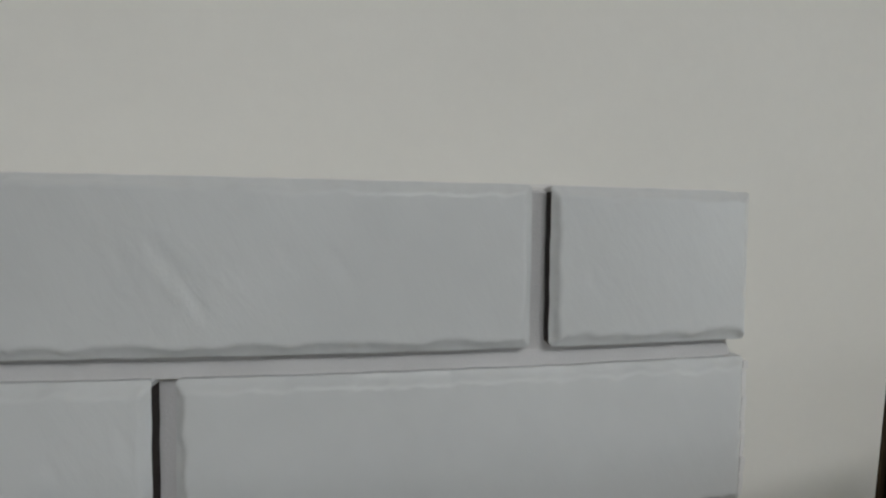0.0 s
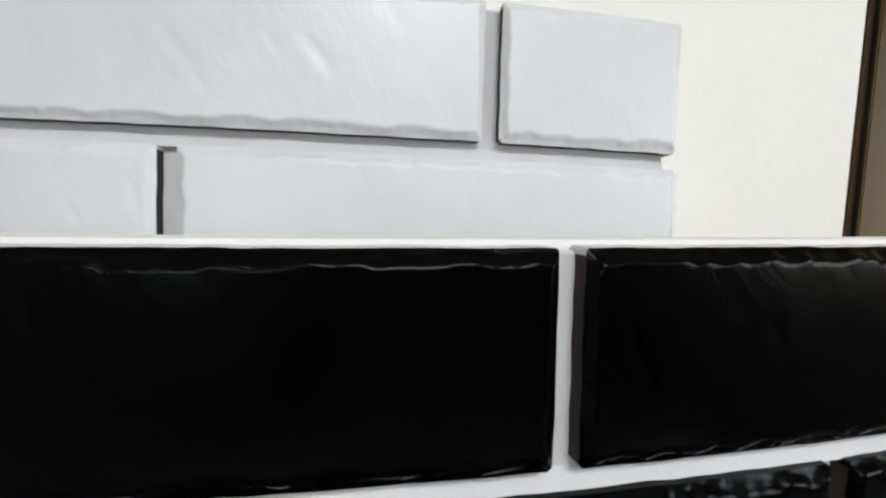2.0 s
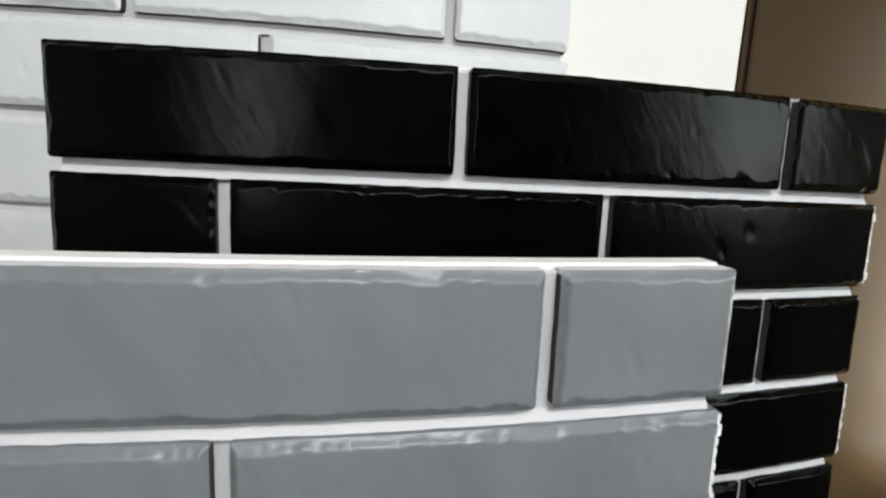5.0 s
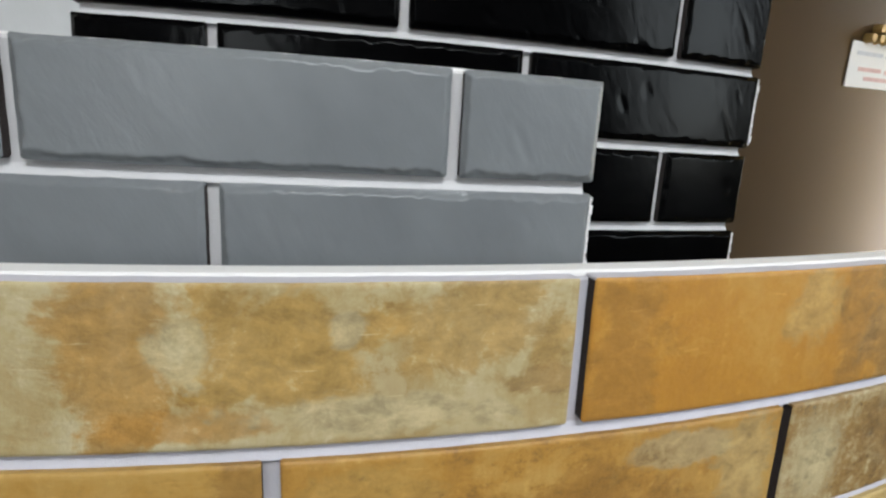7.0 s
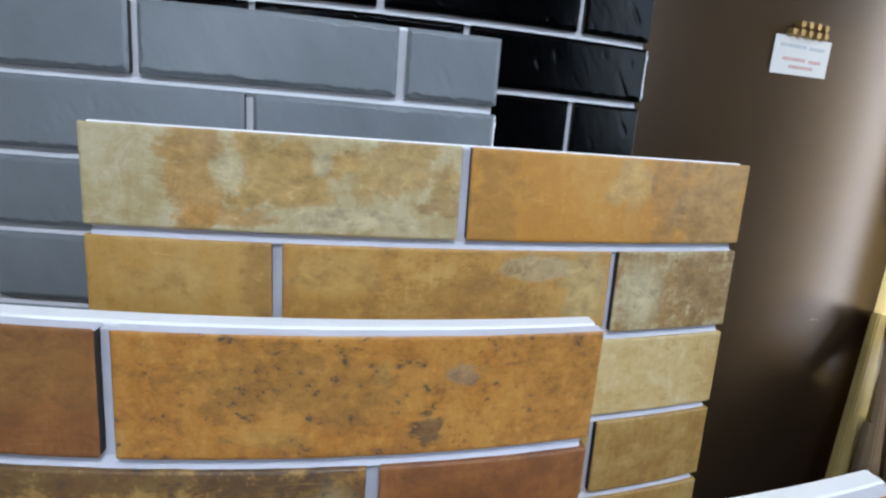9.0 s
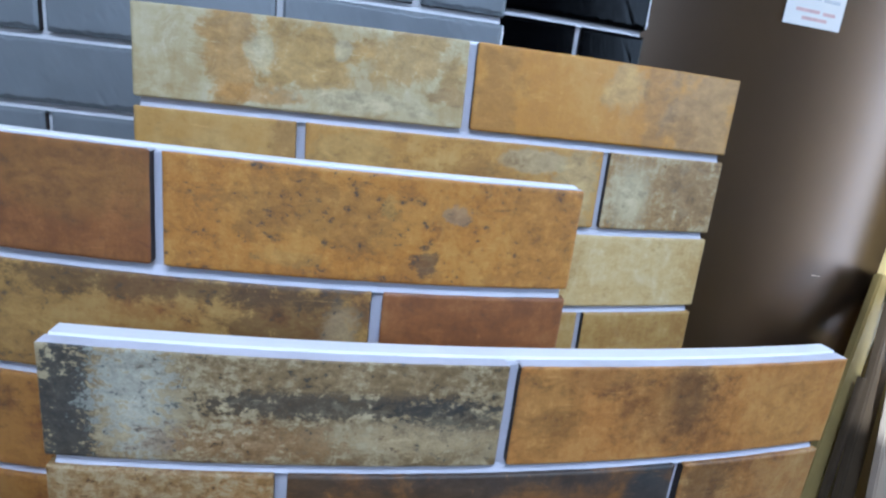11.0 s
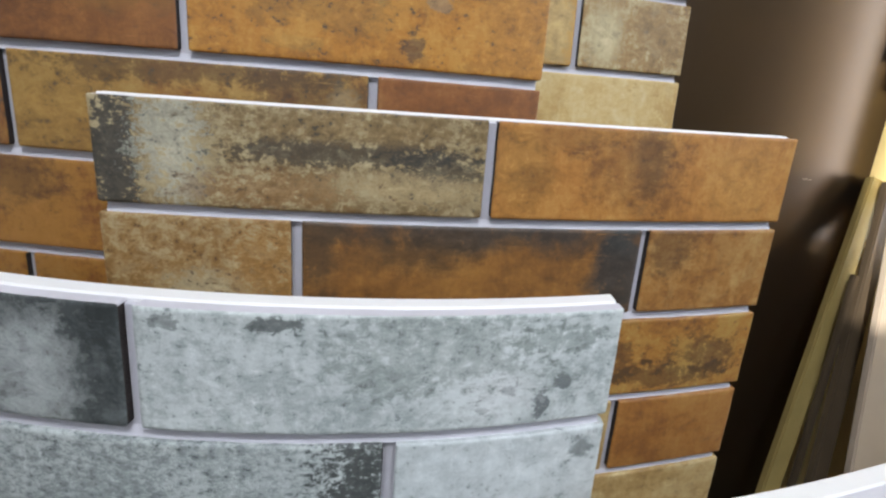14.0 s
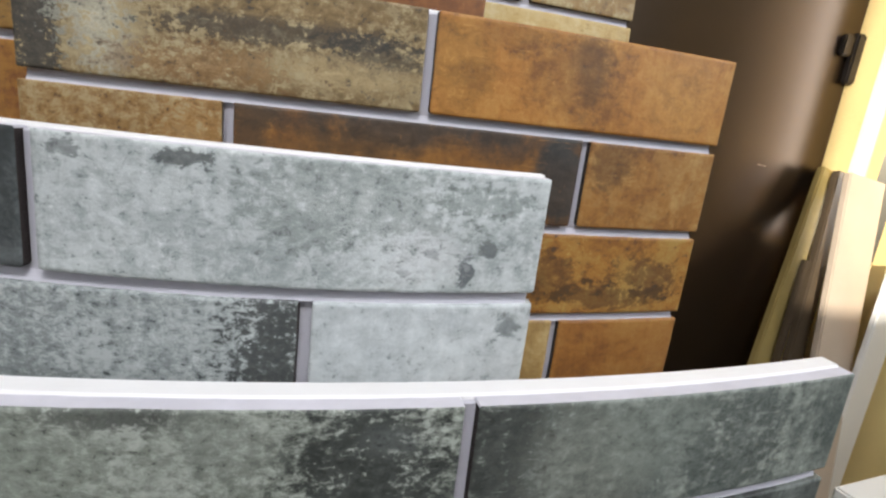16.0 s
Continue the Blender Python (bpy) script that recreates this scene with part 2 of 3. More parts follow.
def tile_mesh(x0, w, h, depth_at, relief, seed, step, top=0):
    """One tile, corner at its lower left; y runs into the board. relief: cleft-slate face with a chipped bevel, else a flat face with worn edges."""
    nx, nz = max(6, round(w / step)), max(5, round(h / step))
    off = Vector((seed * 3.7, seed * 1.3, seed * 2.1))
    bm = bmesh.new()
    thick = 0.0100 if relief else 0.0075
    margin = 0.00025
    grid = []

    def face_depth(x, z):
        e = [x, w - x, z, h - z]
        if relief:
            d = 0.0
            for k, (dist, size, depth) in enumerate(zip(e, (0.0032, 0.0028, 0.0036, 0.0036), (0.0026, 0.0024, 0.0027, 0.0029))):
                along = x if k > 1 else z
                if dist > 0.011:
                    continue
                flake = abs(noise.noise(Vector((along * 75, k * 9.1, 0)) + off))
                tooth = abs(noise.noise(Vector((along * 210, k * 4.3, 7)) + off))
                reach = size * (0.62 + (0.75 if k > 1 else 0.5) * flake + 0.6 * tooth)
                if dist < reach:
                    chips = noise.voronoi(Vector((x * 300, k * 3.0, z * 420)) + off)[0][0]
                    d = max(d, depth * (1 - dist / reach) ** 0.8 + 0.0006 * (chips - 0.3) * min(1.0, dist / 0.0012) * min(1.0, 2 * (1 - dist / reach)))
            p = Vector((x * 0.866 + z * 0.5, 0, z * 0.866 - x * 0.5))
            slab = noise.noise(Vector((p.x * 34, seed, p.z * 9)) + off)
            cleft = noise.ridged_multi_fractal(Vector((p.x * 20, seed, p.z * 6)) + off, 1.0, 2.1, 4, 1.0, 2.0)
            chip = noise.noise(Vector((p.x * 150, seed, p.z * 48)) + off) + 0.35 * noise.noise(Vector((p.x * 35, seed, p.z * 35)) + off)
            return d + 0.00022 * (1 - slab) + 0.00006 * cleft + 0.0012 * max(0.0, chip - 0.45)
        edge = min(e)
        size = 0.0011 * (1 + 0.5 * noise.noise(Vector((x * 90, 0, z * 90)) + off))
        d = 0.0008 * max(0.0, 1 - edge / size) ** 1.5 if edge < size else 0.0
        return d + 0.00022 * noise.noise(Vector((x * 45, seed, z * 45)) + off)

    def spread(t, n, length):
        """Grid lines, closer together at the two ends."""
        if t <= last:
            return lim[t]
        if t >= n - last:
            return length - lim[n - t]
        return lim[last] + (length - 2 * lim[last]) * (t - last) / (n - 2 * last)

    lim = [0.0, 0.0006, 0.0012, 0.0018, 0.0025, 0.0032, 0.0040, 0.0049, 0.0059, 0.0070] if relief else [0.0, 0.0005, 0.0011, 0.0028]
    last = len(lim) - 1
    nx, nz = max(nx, 2 * last + 4), max(nz, 2 * last + 4)
    for j in range(nz + 1):
        row = []
        for i in range(nx + 1):
            x, z = spread(i, nx, w), spread(j, nz, h)
            ex = margin * noise.noise(Vector((0, 3, z * 120)) + off) if i in (0, nx) else 0
            ez = margin * noise.noise(Vector((x * 120, 5, 0)) + off) if j in (0, nz) else 0
            if i in (0, nx) and j in (0, nz):
                ex += 0.0005 if i == 0 else -0.0005
                ez += 0.0005 if j == 0 else -0.0005
            for side, sign in ((x, 1), (w - x, -1)):
                cut = (0.0012 if relief else 0.0014) - side - z
                if cut > 0:
                    ex += sign * cut * 0.5
                    ez += cut * 0.5
            row.append(bm.verts.new((x + ex, depth_at(x0 + x) + face_depth(x, z), z + ez)))
        grid.append(row)
    for j in range(nz):
        for i in range(nx):
            bm.faces.new((grid[j][i], grid[j][i + 1], grid[j + 1][i + 1], grid[j + 1][i])).smooth = True
    rim = grid[0] + [r[-1] for r in grid[1:]] + grid[-1][-2::-1] + [r[0] for r in grid[-2:0:-1]]
    low = [bm.verts.new((v.co.x, depth_at(x0 + v.co.x) + thick + 0.002, v.co.z)) for v in rim]
    for a in range(len(rim)):
        b = (a + 1) % len(rim)
        side = bm.faces.new((rim[a], low[a], low[b], rim[b]))
        # upper sides stay light, the others take the clay darkened with joint shade
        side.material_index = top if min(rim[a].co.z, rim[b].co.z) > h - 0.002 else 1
        bm.edges.get((rim[a], rim[b])).smooth = False
    return bm


def board(name, label, m, bow, relief, material_of, grout, seed):
    """A sample board: foam backing, grout bed and its tiles, each tile a part."""
    tile_w, tile_h, joint, rows = RELIEF_SIZE if relief else FLAT_SIZE
    width = 2 * tile_w + 2 * joint + CUT if relief else 2 * tile_w + joint
    height = rows * (tile_h + joint) - joint

    def depth_at(x):
        return bow * x * x

    bed = 0.0082 if relief else 0.0062
    ob = base(name, m, label, "sample board", "tile sample boards")
    part("foam_backing", strip(width, depth_at, -height - 0.001, 0.0012, bed + 0.0030, bed + 0.0165, 0.0022, 0.0012), FOAM, ob, "white foam backing with a clean cut edge")
    grout_bm = strip(width, depth_at, -height, -0.0012, bed, bed + 0.0034, 0.0034, 0.0008)
    for r in range(1, rows):
        z = -r * (tile_h + joint)
        rings = []
        for i in range(25):
            x = (width - 0.0072) * (i / 24 - 0.5)
            wob = 1 + 0.18 * noise.noise(Vector((x * 60, r * 5.3, seed)))
            y = depth_at(x) + bed
            rings.append([grout_bm.verts.new(p) for p in ((x, y + 0.0005, z + joint * 0.85 * wob), (x, y - 0.0030 * wob, z - 0.0004), (x, y + 0.0005, z - 0.0004))])
        for a, b in zip(rings, rings[1:]):
            for k in range(3):
                grout_bm.faces.new((a[k], b[k], b[(k + 1) % 3], a[(k + 1) % 3]))
        grout_bm.faces.new(rings[0])
        grout_bm.faces.new(rings[-1])
    part("grout_bed", grout_bm, grout, ob, "smooth grout between the tiles")
    half = (tile_w - joint) / 2
    for r in range(rows):
        if relief:
            widths = (tile_w, tile_w, CUT) if r % 2 == 0 else (CUT, tile_w, tile_w)
        else:
            widths = (tile_w, tile_w) if r % 2 == 0 else (half, tile_w, half)
        x = -width / 2
        for k, w in enumerate(widths):
            rnd = random.Random(seed * 1000 + r * 10 + k)
            step = (0.0013 if r < 3 else 0.003) if relief else 0.006
            bm = tile_mesh(x, w, tile_h, depth_at, relief, rnd.random() * 40, step, 2 if r == 0 else 0)
            t = part("tile", bm, material_of(r, k, rnd), ob)
            t.data.materials.append(SHADED_CLAY)
            t.data.materials.append(grout)
            t.location = (x, 0, -r * (tile_h + joint) - tile_h)
            x += w + joint
        if relief and r % 2:
            smear = bmesh.new()
            for i in range(22):
                z = -r * (tile_h + joint) - tile_h + 0.002 + (tile_h - 0.004) * i / 22
                wide = 0.0006 + 0.0014 * abs(noise.noise(Vector((seed, r, i * 0.7))))
                box(width / 2 - 0.0006, width / 2 + wide, depth_at(width / 2) + 0.0028 - wide, depth_at(width / 2) + bed, z, z + tile_h / 22 + 0.0004, bm=smear)
            part("grout_smear", smear, FOAM, ob, "ragged white grout on the end of the row")
    return ob, height


# tones of the aged-brick tiles
OCHRE, OCHRE_D, CREAM = (0.38, 0.232, 0.060), (0.29, 0.150, 0.034), (0.46, 0.38, 0.215)
ORANGE, RUST, UMBER = (0.36, 0.168, 0.030), (0.21, 0.080, 0.018), (0.07, 0.042, 0.02)
SAND, TAN, COAL = (0.40, 0.30, 0.155), (0.25, 0.155, 0.06), (0.035, 0.036, 0.034)
PALE, MIST, ASH = (0.60, 0.63, 0.615), (0.46, 0.495, 0.485), (0.19, 0.21, 0.21)

D_TILES = {
    (0, 0): weathered("pale_ochre_tile", (0.36, 0.25, 0.10), (0.42, 0.33, 0.16), (0.50, 0.43, 0.26), speck_amount=0.05, grain=0.14, crisp=0.85, patches=(
        (0.070, 0.040, 0.020, 0.044, (0.38, 0.195, 0.034), 0.7), (0.128, 0.038, 0.040, 0.026, (0.38, 0.225, 0.052), 0.8), (0.092, 0.040, 0.011, 0.012, (0.50, 0.42, 0.24), 0.75),
        (0.205, 0.046, 0.036, 0.020, (0.38, 0.235, 0.07), 0.75), (0.100, 0.010, 0.040, 0.007, (0.38, 0.19, 0.035), 0.6), (0.165, 0.012, 0.060, 0.008, CREAM, 0.85),
        (0.228, 0.022, 0.020, 0.007, (0.30, 0.18, 0.06), 0.7), (0.150, 0.048, 0.006, 0.010, CREAM, 0.8))),
    (0, 1): weathered("amber_tile", (0.41, 0.19, 0.026), (0.46, 0.218, 0.028), (0.50, 0.27, 0.052), speck_amount=0.06, grain=0.14, crisp=0.7, patches=(
        (0.125, 0.046, 0.018, 0.024, (0.48, 0.33, 0.12), 0.6), (0.165, 0.032, 0.014, 0.05, (0.33, 0.17, 0.04), 0.7), (0.212, 0.030, 0.036, 0.045, (0.34, 0.21, 0.08), 0.7), (0.190, 0.016, 0.014, 0.010, OCHRE_D, 0.6), (0.02, 0.03, 0.02, 0.05, OCHRE_D, 0.5))),
    (1, 0): weathered("ochre_tile", (0.33, 0.175, 0.035), (0.42, 0.235, 0.05), (0.46, 0.285, 0.08), speck_amount=0.15, grain=0.2, crisp=0.6, patches=((0.112, 0.03, 0.012, 0.05, (0.27, 0.145, 0.04), 0.6), (0.05, 0.035, 0.03, 0.016, (0.44, 0.29, 0.10), 0.4))),
    (1, 1): weathered("ochre_streaked_tile", (0.33, 0.17, 0.035), (0.42, 0.225, 0.045), (0.47, 0.29, 0.08), speck_amount=0.2, grain=0.3, crisp=0.8, patches=(
        (0.035, 0.046, 0.026, 0.014, (0.45, 0.29, 0.085), 0.5), (0.18, 0.052, 0.024, 0.008, CREAM, 0.6), (0.225, 0.03, 0.018, 0.03, (0.46, 0.35, 0.16), 0.6), (0.12, 0.02, 0.05, 0.03, OCHRE_D, 0.5))),
    (1, 2): weathered("mottled_cream_tile", (0.24, 0.135, 0.04), (0.31, 0.19, 0.065), CREAM, speck_amount=0.4, grain=0.6, patches=(
        (0.025, 0.03, 0.018, 0.026, CREAM, 0.85), (0.09, 0.04, 0.03, 0.03, TAN, 0.5))),
}
D_MORE = (weathered("cream_ochre_tile", (0.44, 0.285, 0.095), (0.54, 0.385, 0.155), (0.60, 0.48, 0.25), speck_amount=0.1, grain=0.3),
          weathered("ochre_plain_tile", OCHRE_D, OCHRE, (0.45, 0.31, 0.12), speck_amount=0.15, grain=0.3))
E_TILES = {
    (0, 0): weathered("rust_tile", (0.15, 0.05, 0.014), RUST, (0.30, 0.12, 0.03), speck_amount=0.25, grain=0.35, patches=(
        (0.20, 0.045, 0.05, 0.02, OCHRE_D, 0.45), (0.10, 0.02, 0.06, 0.02, (0.15, 0.055, 0.016), 0.5))),
    (0, 1): weathered("orange_spotted_tile", (0.25, 0.105, 0.020), (0.40, 0.170, 0.022), (0.46, 0.235, 0.045), speck_amount=0.75, scale=1.5, crisp=0.95, grain=0.45, patches=(
        (0.165, 0.045, 0.008, 0.006, (0.27, 0.215, 0.14), 0.5), (0.08, 0.04, 0.05, 0.02, OCHRE_D, 0.5), (0.15, 0.014, 0.008, 0.010, COAL, 0.6),
        (0.125, 0.047, 0.004, 0.007, OCHRE, 0.5), (0.07, 0.012, 0.02, 0.005, OCHRE, 0.4), (0.225, 0.04, 0.03, 0.05, ORANGE, 0.5))),
    (1, 0): weathered("umber_half_tile", UMBER, RUST, OCHRE_D, speck_amount=0.5, grain=0.5),
    (1, 1): weathered("ochre_rust_tile", RUST, OCHRE_D, (0.36, 0.22, 0.06), speck_amount=0.6, grain=0.6, patches=(
        (0.03, 0.02, 0.06, 0.05, (0.33, 0.19, 0.045), 0.7), (0.20, 0.035, 0.05, 0.04, UMBER, 0.55), (0.228, 0.03, 0.010, 0.026, SAND, 0.6), (0.12, 0.06, 0.10, 0.010, UMBER, 0.6))),
    (1, 2): weathered("brick_red_tile", (0.16, 0.06, 0.018), (0.225, 0.085, 0.022), (0.28, 0.12, 0.035), speck_amount=0.2, grain=0.3),
    (2, 0): weathered("deep_orange_tile", RUST, ORANGE, (0.38, 0.18, 0.04), speck_amount=0.25, grain=0.35, patches=((0.11, 0.05, 0.04, 0.02, UMBER, 0.5),)),
}
E_MORE = (weathered("orange_plain_tile", RUST, ORANGE, (0.38, 0.2, 0.05), speck_amount=0.3, grain=0.4),
          weathered("umber_tile", UMBER, (0.17, 0.085, 0.03), SAND, speck_amount=0.7, grain=0.7))
F_TILES = {
    (0, 0): weathered("scorched_sand_tile", (0.13, 0.085, 0.035), (0.22, 0.15, 0.065), (0.40, 0.32, 0.18), speck=(0.035, 0.04, 0.037), speck_amount=0.75, scale=2.0, grain=1.0, patches=(
        (0.012, 0.03, 0.014, 0.06, COAL, 0.85), (0.048, 0.036, 0.020, 0.034, (0.46, 0.45, 0.36), 0.65), (0.15, 0.038, 0.070, 0.008, COAL, 0.6),
        (0.215, 0.032, 0.030, 0.012, COAL, 0.6), (0.19, 0.018, 0.05, 0.009, SAND, 0.7), (0.105, 0.014, 0.05, 0.012, (0.26, 0.13, 0.04), 0.5), (0.15, 0.055, 0.06, 0.008, (0.26, 0.17, 0.07), 0.5))),
    (0, 1): weathered("orange_scorched_tile", (0.24, 0.098, 0.021), (0.40, 0.172, 0.034), (0.48, 0.25, 0.062), speck_amount=0.25, grain=0.3, patches=(
        (0.115, 0.050, 0.016, 0.026, UMBER, 0.45), (0.105, 0.040, 0.034, 0.034, UMBER, 0.3), (0.05, 0.058, 0.03, 0.010, UMBER, 0.25), (0.02, 0.03, 0.02, 0.03, OCHRE_D, 0.4), (0.20, 0.03, 0.03, 0.03, (0.43, 0.215, 0.05), 0.5))),
    (1, 0): weathered("flaking_sand_tile", (0.19, 0.10, 0.03), (0.27, 0.155, 0.05), SAND, speck=(0.06, 0.035, 0.02), speck_amount=0.75, scale=1.7, grain=1.0, patches=(
        (0.065, 0.016, 0.028, 0.012, (0.46, 0.38, 0.23), 0.75), (0.070, 0.008, 0.008, 0.006, UMBER, 0.7), (0.100, 0.03, 0.02, 0.05, (0.33, 0.17, 0.045), 0.5))),
    (1, 1): weathered("smoked_tile", (0.14, 0.062, 0.017), (0.23, 0.102, 0.023), (0.32, 0.150, 0.033), speck_amount=0.15, grain=0.15, crisp=0.05, patches=(
        (0.12, 0.062, 0.11, 0.014, COAL, 0.85), (0.232, 0.035, 0.022, 0.05, COAL, 0.9), (0.01, 0.04, 0.014, 0.05, UMBER, 0.8), (0.07, 0.045, 0.04, 0.014, UMBER, 0.7))),
    (1, 2): weathered("tawny_half_tile", (0.21, 0.09, 0.022), (0.32, 0.148, 0.034), (0.40, 0.24, 0.08), speck_amount=0.3, grain=0.45, patches=((0.02, 0.05, 0.02, 0.02, UMBER, 0.5),)),
    (2, 1): weathered("soot_orange_tile", (0.22, 0.092, 0.022), (0.34, 0.155, 0.030), OCHRE, speck_amount=0.6, grain=0.7, patches=(
        (0.20, 0.030, 0.034, 0.018, UMBER, 0.6), (0.17, 0.015, 0.05, 0.012, UMBER, 0.6), (0.08, 0.03, 0.05, 0.02, UMBER, 0.5))),
    (3, 2): weathered("terracotta_half_tile", (0.21, 0.086, 0.022), (0.31, 0.132, 0.030), (0.37, 0.19, 0.05), speck_amount=0.2, grain=0.3),
}
F_MORE = (weathered("sand_tile", (0.32, 0.20, 0.07), (0.44, 0.30, 0.12), (0.52, 0.40, 0.20), speck_amount=0.3, grain=0.5),
          weathered("tawny_tile", (0.19, 0.085, 0.026), (0.28, 0.135, 0.04), (0.35, 0.22, 0.09), speck_amount=0.5, grain=0.6))
G_TILES = {
    (0, 0): weathered("charcoal_tile", (0.022, 0.026, 0.026), (0.04, 0.046, 0.046), (0.12, 0.13, 0.13), speck_amount=0.4, grain=0.4, patches=(
        (0.190, 0.022, 0.030, 0.034, (0.40, 0.42, 0.41), 0.85), (0.12, 0.03, 0.05, 0.04, (0.27, 0.29, 0.285), 0.7))),
    (0, 1): weathered("pale_grey_tile", (0.31, 0.34, 0.33), (0.45, 0.48, 0.47), (0.59, 0.62, 0.61), speck=(0.07, 0.08, 0.085), speck_amount=0.55, scale=2.1, crisp=1.0, grain=0.75, patches=(
        (0.066, 0.0600, 0.010, 0.0035, (0.12, 0.13, 0.125), 0.85), (0.014, 0.0585, 0.007, 0.005, (0.14, 0.15, 0.145), 0.6), (0.183, 0.022, 0.006, 0.0045, (0.10, 0.11, 0.115), 0.85), (0.202, 0.012, 0.0042, 0.007, (0.09, 0.10, 0.105), 0.85), (0.213, 0.024, 0.0035, 0.0035, (0.11, 0.12, 0.125), 0.8), (0.170, 0.011, 0.005, 0.003, ASH, 0.8),
        (0.175, 0.020, 0.02, 0.02, PALE, 0.5), (0.205, 0.050, 0.03, 0.008, (0.25, 0.28, 0.26), 0.6), (0.15, 0.045, 0.05, 0.02, (0.28, 0.31, 0.28), 0.4))),
    (1, 0): weathered("grey_half_tile", ASH, MIST, PALE, speck_amount=0.5, grain=0.8),
    (1, 1): weathered("speckled_grey_tile", (0.20, 0.225, 0.22), (0.31, 0.335, 0.325), (0.46, 0.49, 0.48), speck=(0.06, 0.07, 0.07), speck_amount=0.95, scale=3.2, grain=1.3, crisp=0.5, patches=(
        (0.232, 0.03, 0.018, 0.05, COAL, 0.8), (0.10, 0.03, 0.04, 0.04, ASH, 0.35))),
    (1, 2): weathered("light_grey_half_tile", (0.40, 0.43, 0.43), (0.52, 0.55, 0.55), (0.64, 0.67, 0.67), speck=(0.12, 0.13, 0.13), speck_amount=0.5, grain=0.5, patches=((0.105, 0.052, 0.006, 0.006, ASH, 0.8),)),
}
G_MORE = (weathered("grey_tile", (0.2, 0.22, 0.22), MIST, PALE, speck_amount=0.5, grain=0.7),
          weathered("dark_grey_tile", COAL, (0.09, 0.1, 0.1), MIST, speck_amount=0.5, grain=0.7))
H_TILES = {
    (0, 0): weathered("moss_grey_tile", (0.115, 0.128, 0.108), (0.225, 0.245, 0.205), (0.41, 0.435, 0.385), speck=(0.02, 0.022, 0.02), speck_amount=0.6, scale=2.3, grain=0.7, crisp=0.4, patches=(
        (0.10, 0.062, 0.03, 0.008, COAL, 0.8), (0.205, 0.030, 0.036, 0.06, (0.03, 0.034, 0.033), 0.85), (0.05, 0.03, 0.07, 0.04, (0.26, 0.285, 0.24), 0.6), (0.14, 0.05, 0.02, 0.016, (0.25, 0.27, 0.235), 0.6), (0.215, 0.05, 0.014, 0.008, MIST, 0.12))),
    (0, 1): weathered("slate_green_tile", (0.075, 0.090, 0.080), (0.15, 0.168, 0.148), (0.30, 0.325, 0.285), speck_amount=0.4, scale=2.0, grain=0.5, crisp=0.35, patches=(
        (0.015, 0.035, 0.02, 0.05, COAL, 0.7), (0.06, 0.03, 0.030, 0.03, (0.25, 0.26, 0.22), 0.5), (0.10, 0.045, 0.03, 0.02, (0.24, 0.265, 0.23), 0.6), (0.16, 0.03, 0.03, 0.03, (0.10, 0.115, 0.105), 0.5))),
}
H_MORE = (weathered("green_grey_tile", COAL, (0.08, 0.09, 0.082), (0.2, 0.22, 0.2), speck_amount=0.5, grain=0.7),)


D_TILES[(2, 1)] = D_TILES[(3, 0)] = D_MORE[0]
D_TILES[(3, 2)] = D_TILES[(2, 0)] = D_MORE[1]
F_TILES[(3, 1)] = F_TILES[(4, 1)] = F_MORE[0]


def chosen(known, more):
    return lambda r, k, rnd: known.get((r, k)) or more[rnd.randrange(len(more))]


BOARDS = []
BOARDS.append(board("tile_board", "board of white slate-relief clinker tiles with pale grout", pose(-0.1266, 0.1013, 0.0361, -4.02, 0.77, -2.25), 0.327, True, lambda *a: TILE_WHITE, GROUT_WHITE, 1))
BOARDS.append(board("tile_board", "board of glossy black slate-relief clinker tiles, white grout", pose(0.0684, 0.0193, -0.0488, -1.57, 0.10, 6.11), 0.347, True, lambda *a: TILE_BLACK, GROUT_WHITE, 2))
BOARDS.append(board("tile_board", "board of mid-grey slate-relief clinker tiles, white grout", pose(-0.0988, -0.0844, -0.1307, -1.36, -0.19, 2.99), 0.314, True, lambda *a: TILE_GREY, GROUT_WHITE, 3))
BOARDS.append(board("tile_board", "board of pale ochre and amber aged clinker tiles", pose(0.1054, -0.1307, -0.2143, -1.80, -0.56, 9.63), 0.361, False, chosen(D_TILES, D_MORE), GROUT_GREY, 4))
BOARDS.append(board("tile_board", "board of orange and rust aged clinker tiles with dark specks", pose(-0.0649, -0.2685, -0.3046, -0.65, 0.11, 1.93), 0.537, False, chosen(E_TILES, E_MORE), GROUT_GREY, 5))
BOARDS.append(board("tile_board", "board of sand, orange and scorched brown clinker tiles", pose(0.1445, -0.2884, -0.3996, 0.05, -0.10, 10.69), 0.297, False, chosen(F_TILES, F_MORE), GROUT_GREY, 6))
BOARDS.append(board("tile_board", "board of pale grey and charcoal weathered clinker tiles", pose(-0.0299, -0.4152, -0.4900, -1.03, 0.22, -0.93), 0.801, False, chosen(G_TILES, G_MORE), GROUT_GREY, 7))
BOARDS.append(board("tile_board", "board of dark greenish-grey weathered clinker tiles", pose(0.1808, -0.4483, -0.5878, -0.59, -0.44, 11.95), 0.352, False, chosen(H_TILES, H_MORE), GROUT_GREY, 8))

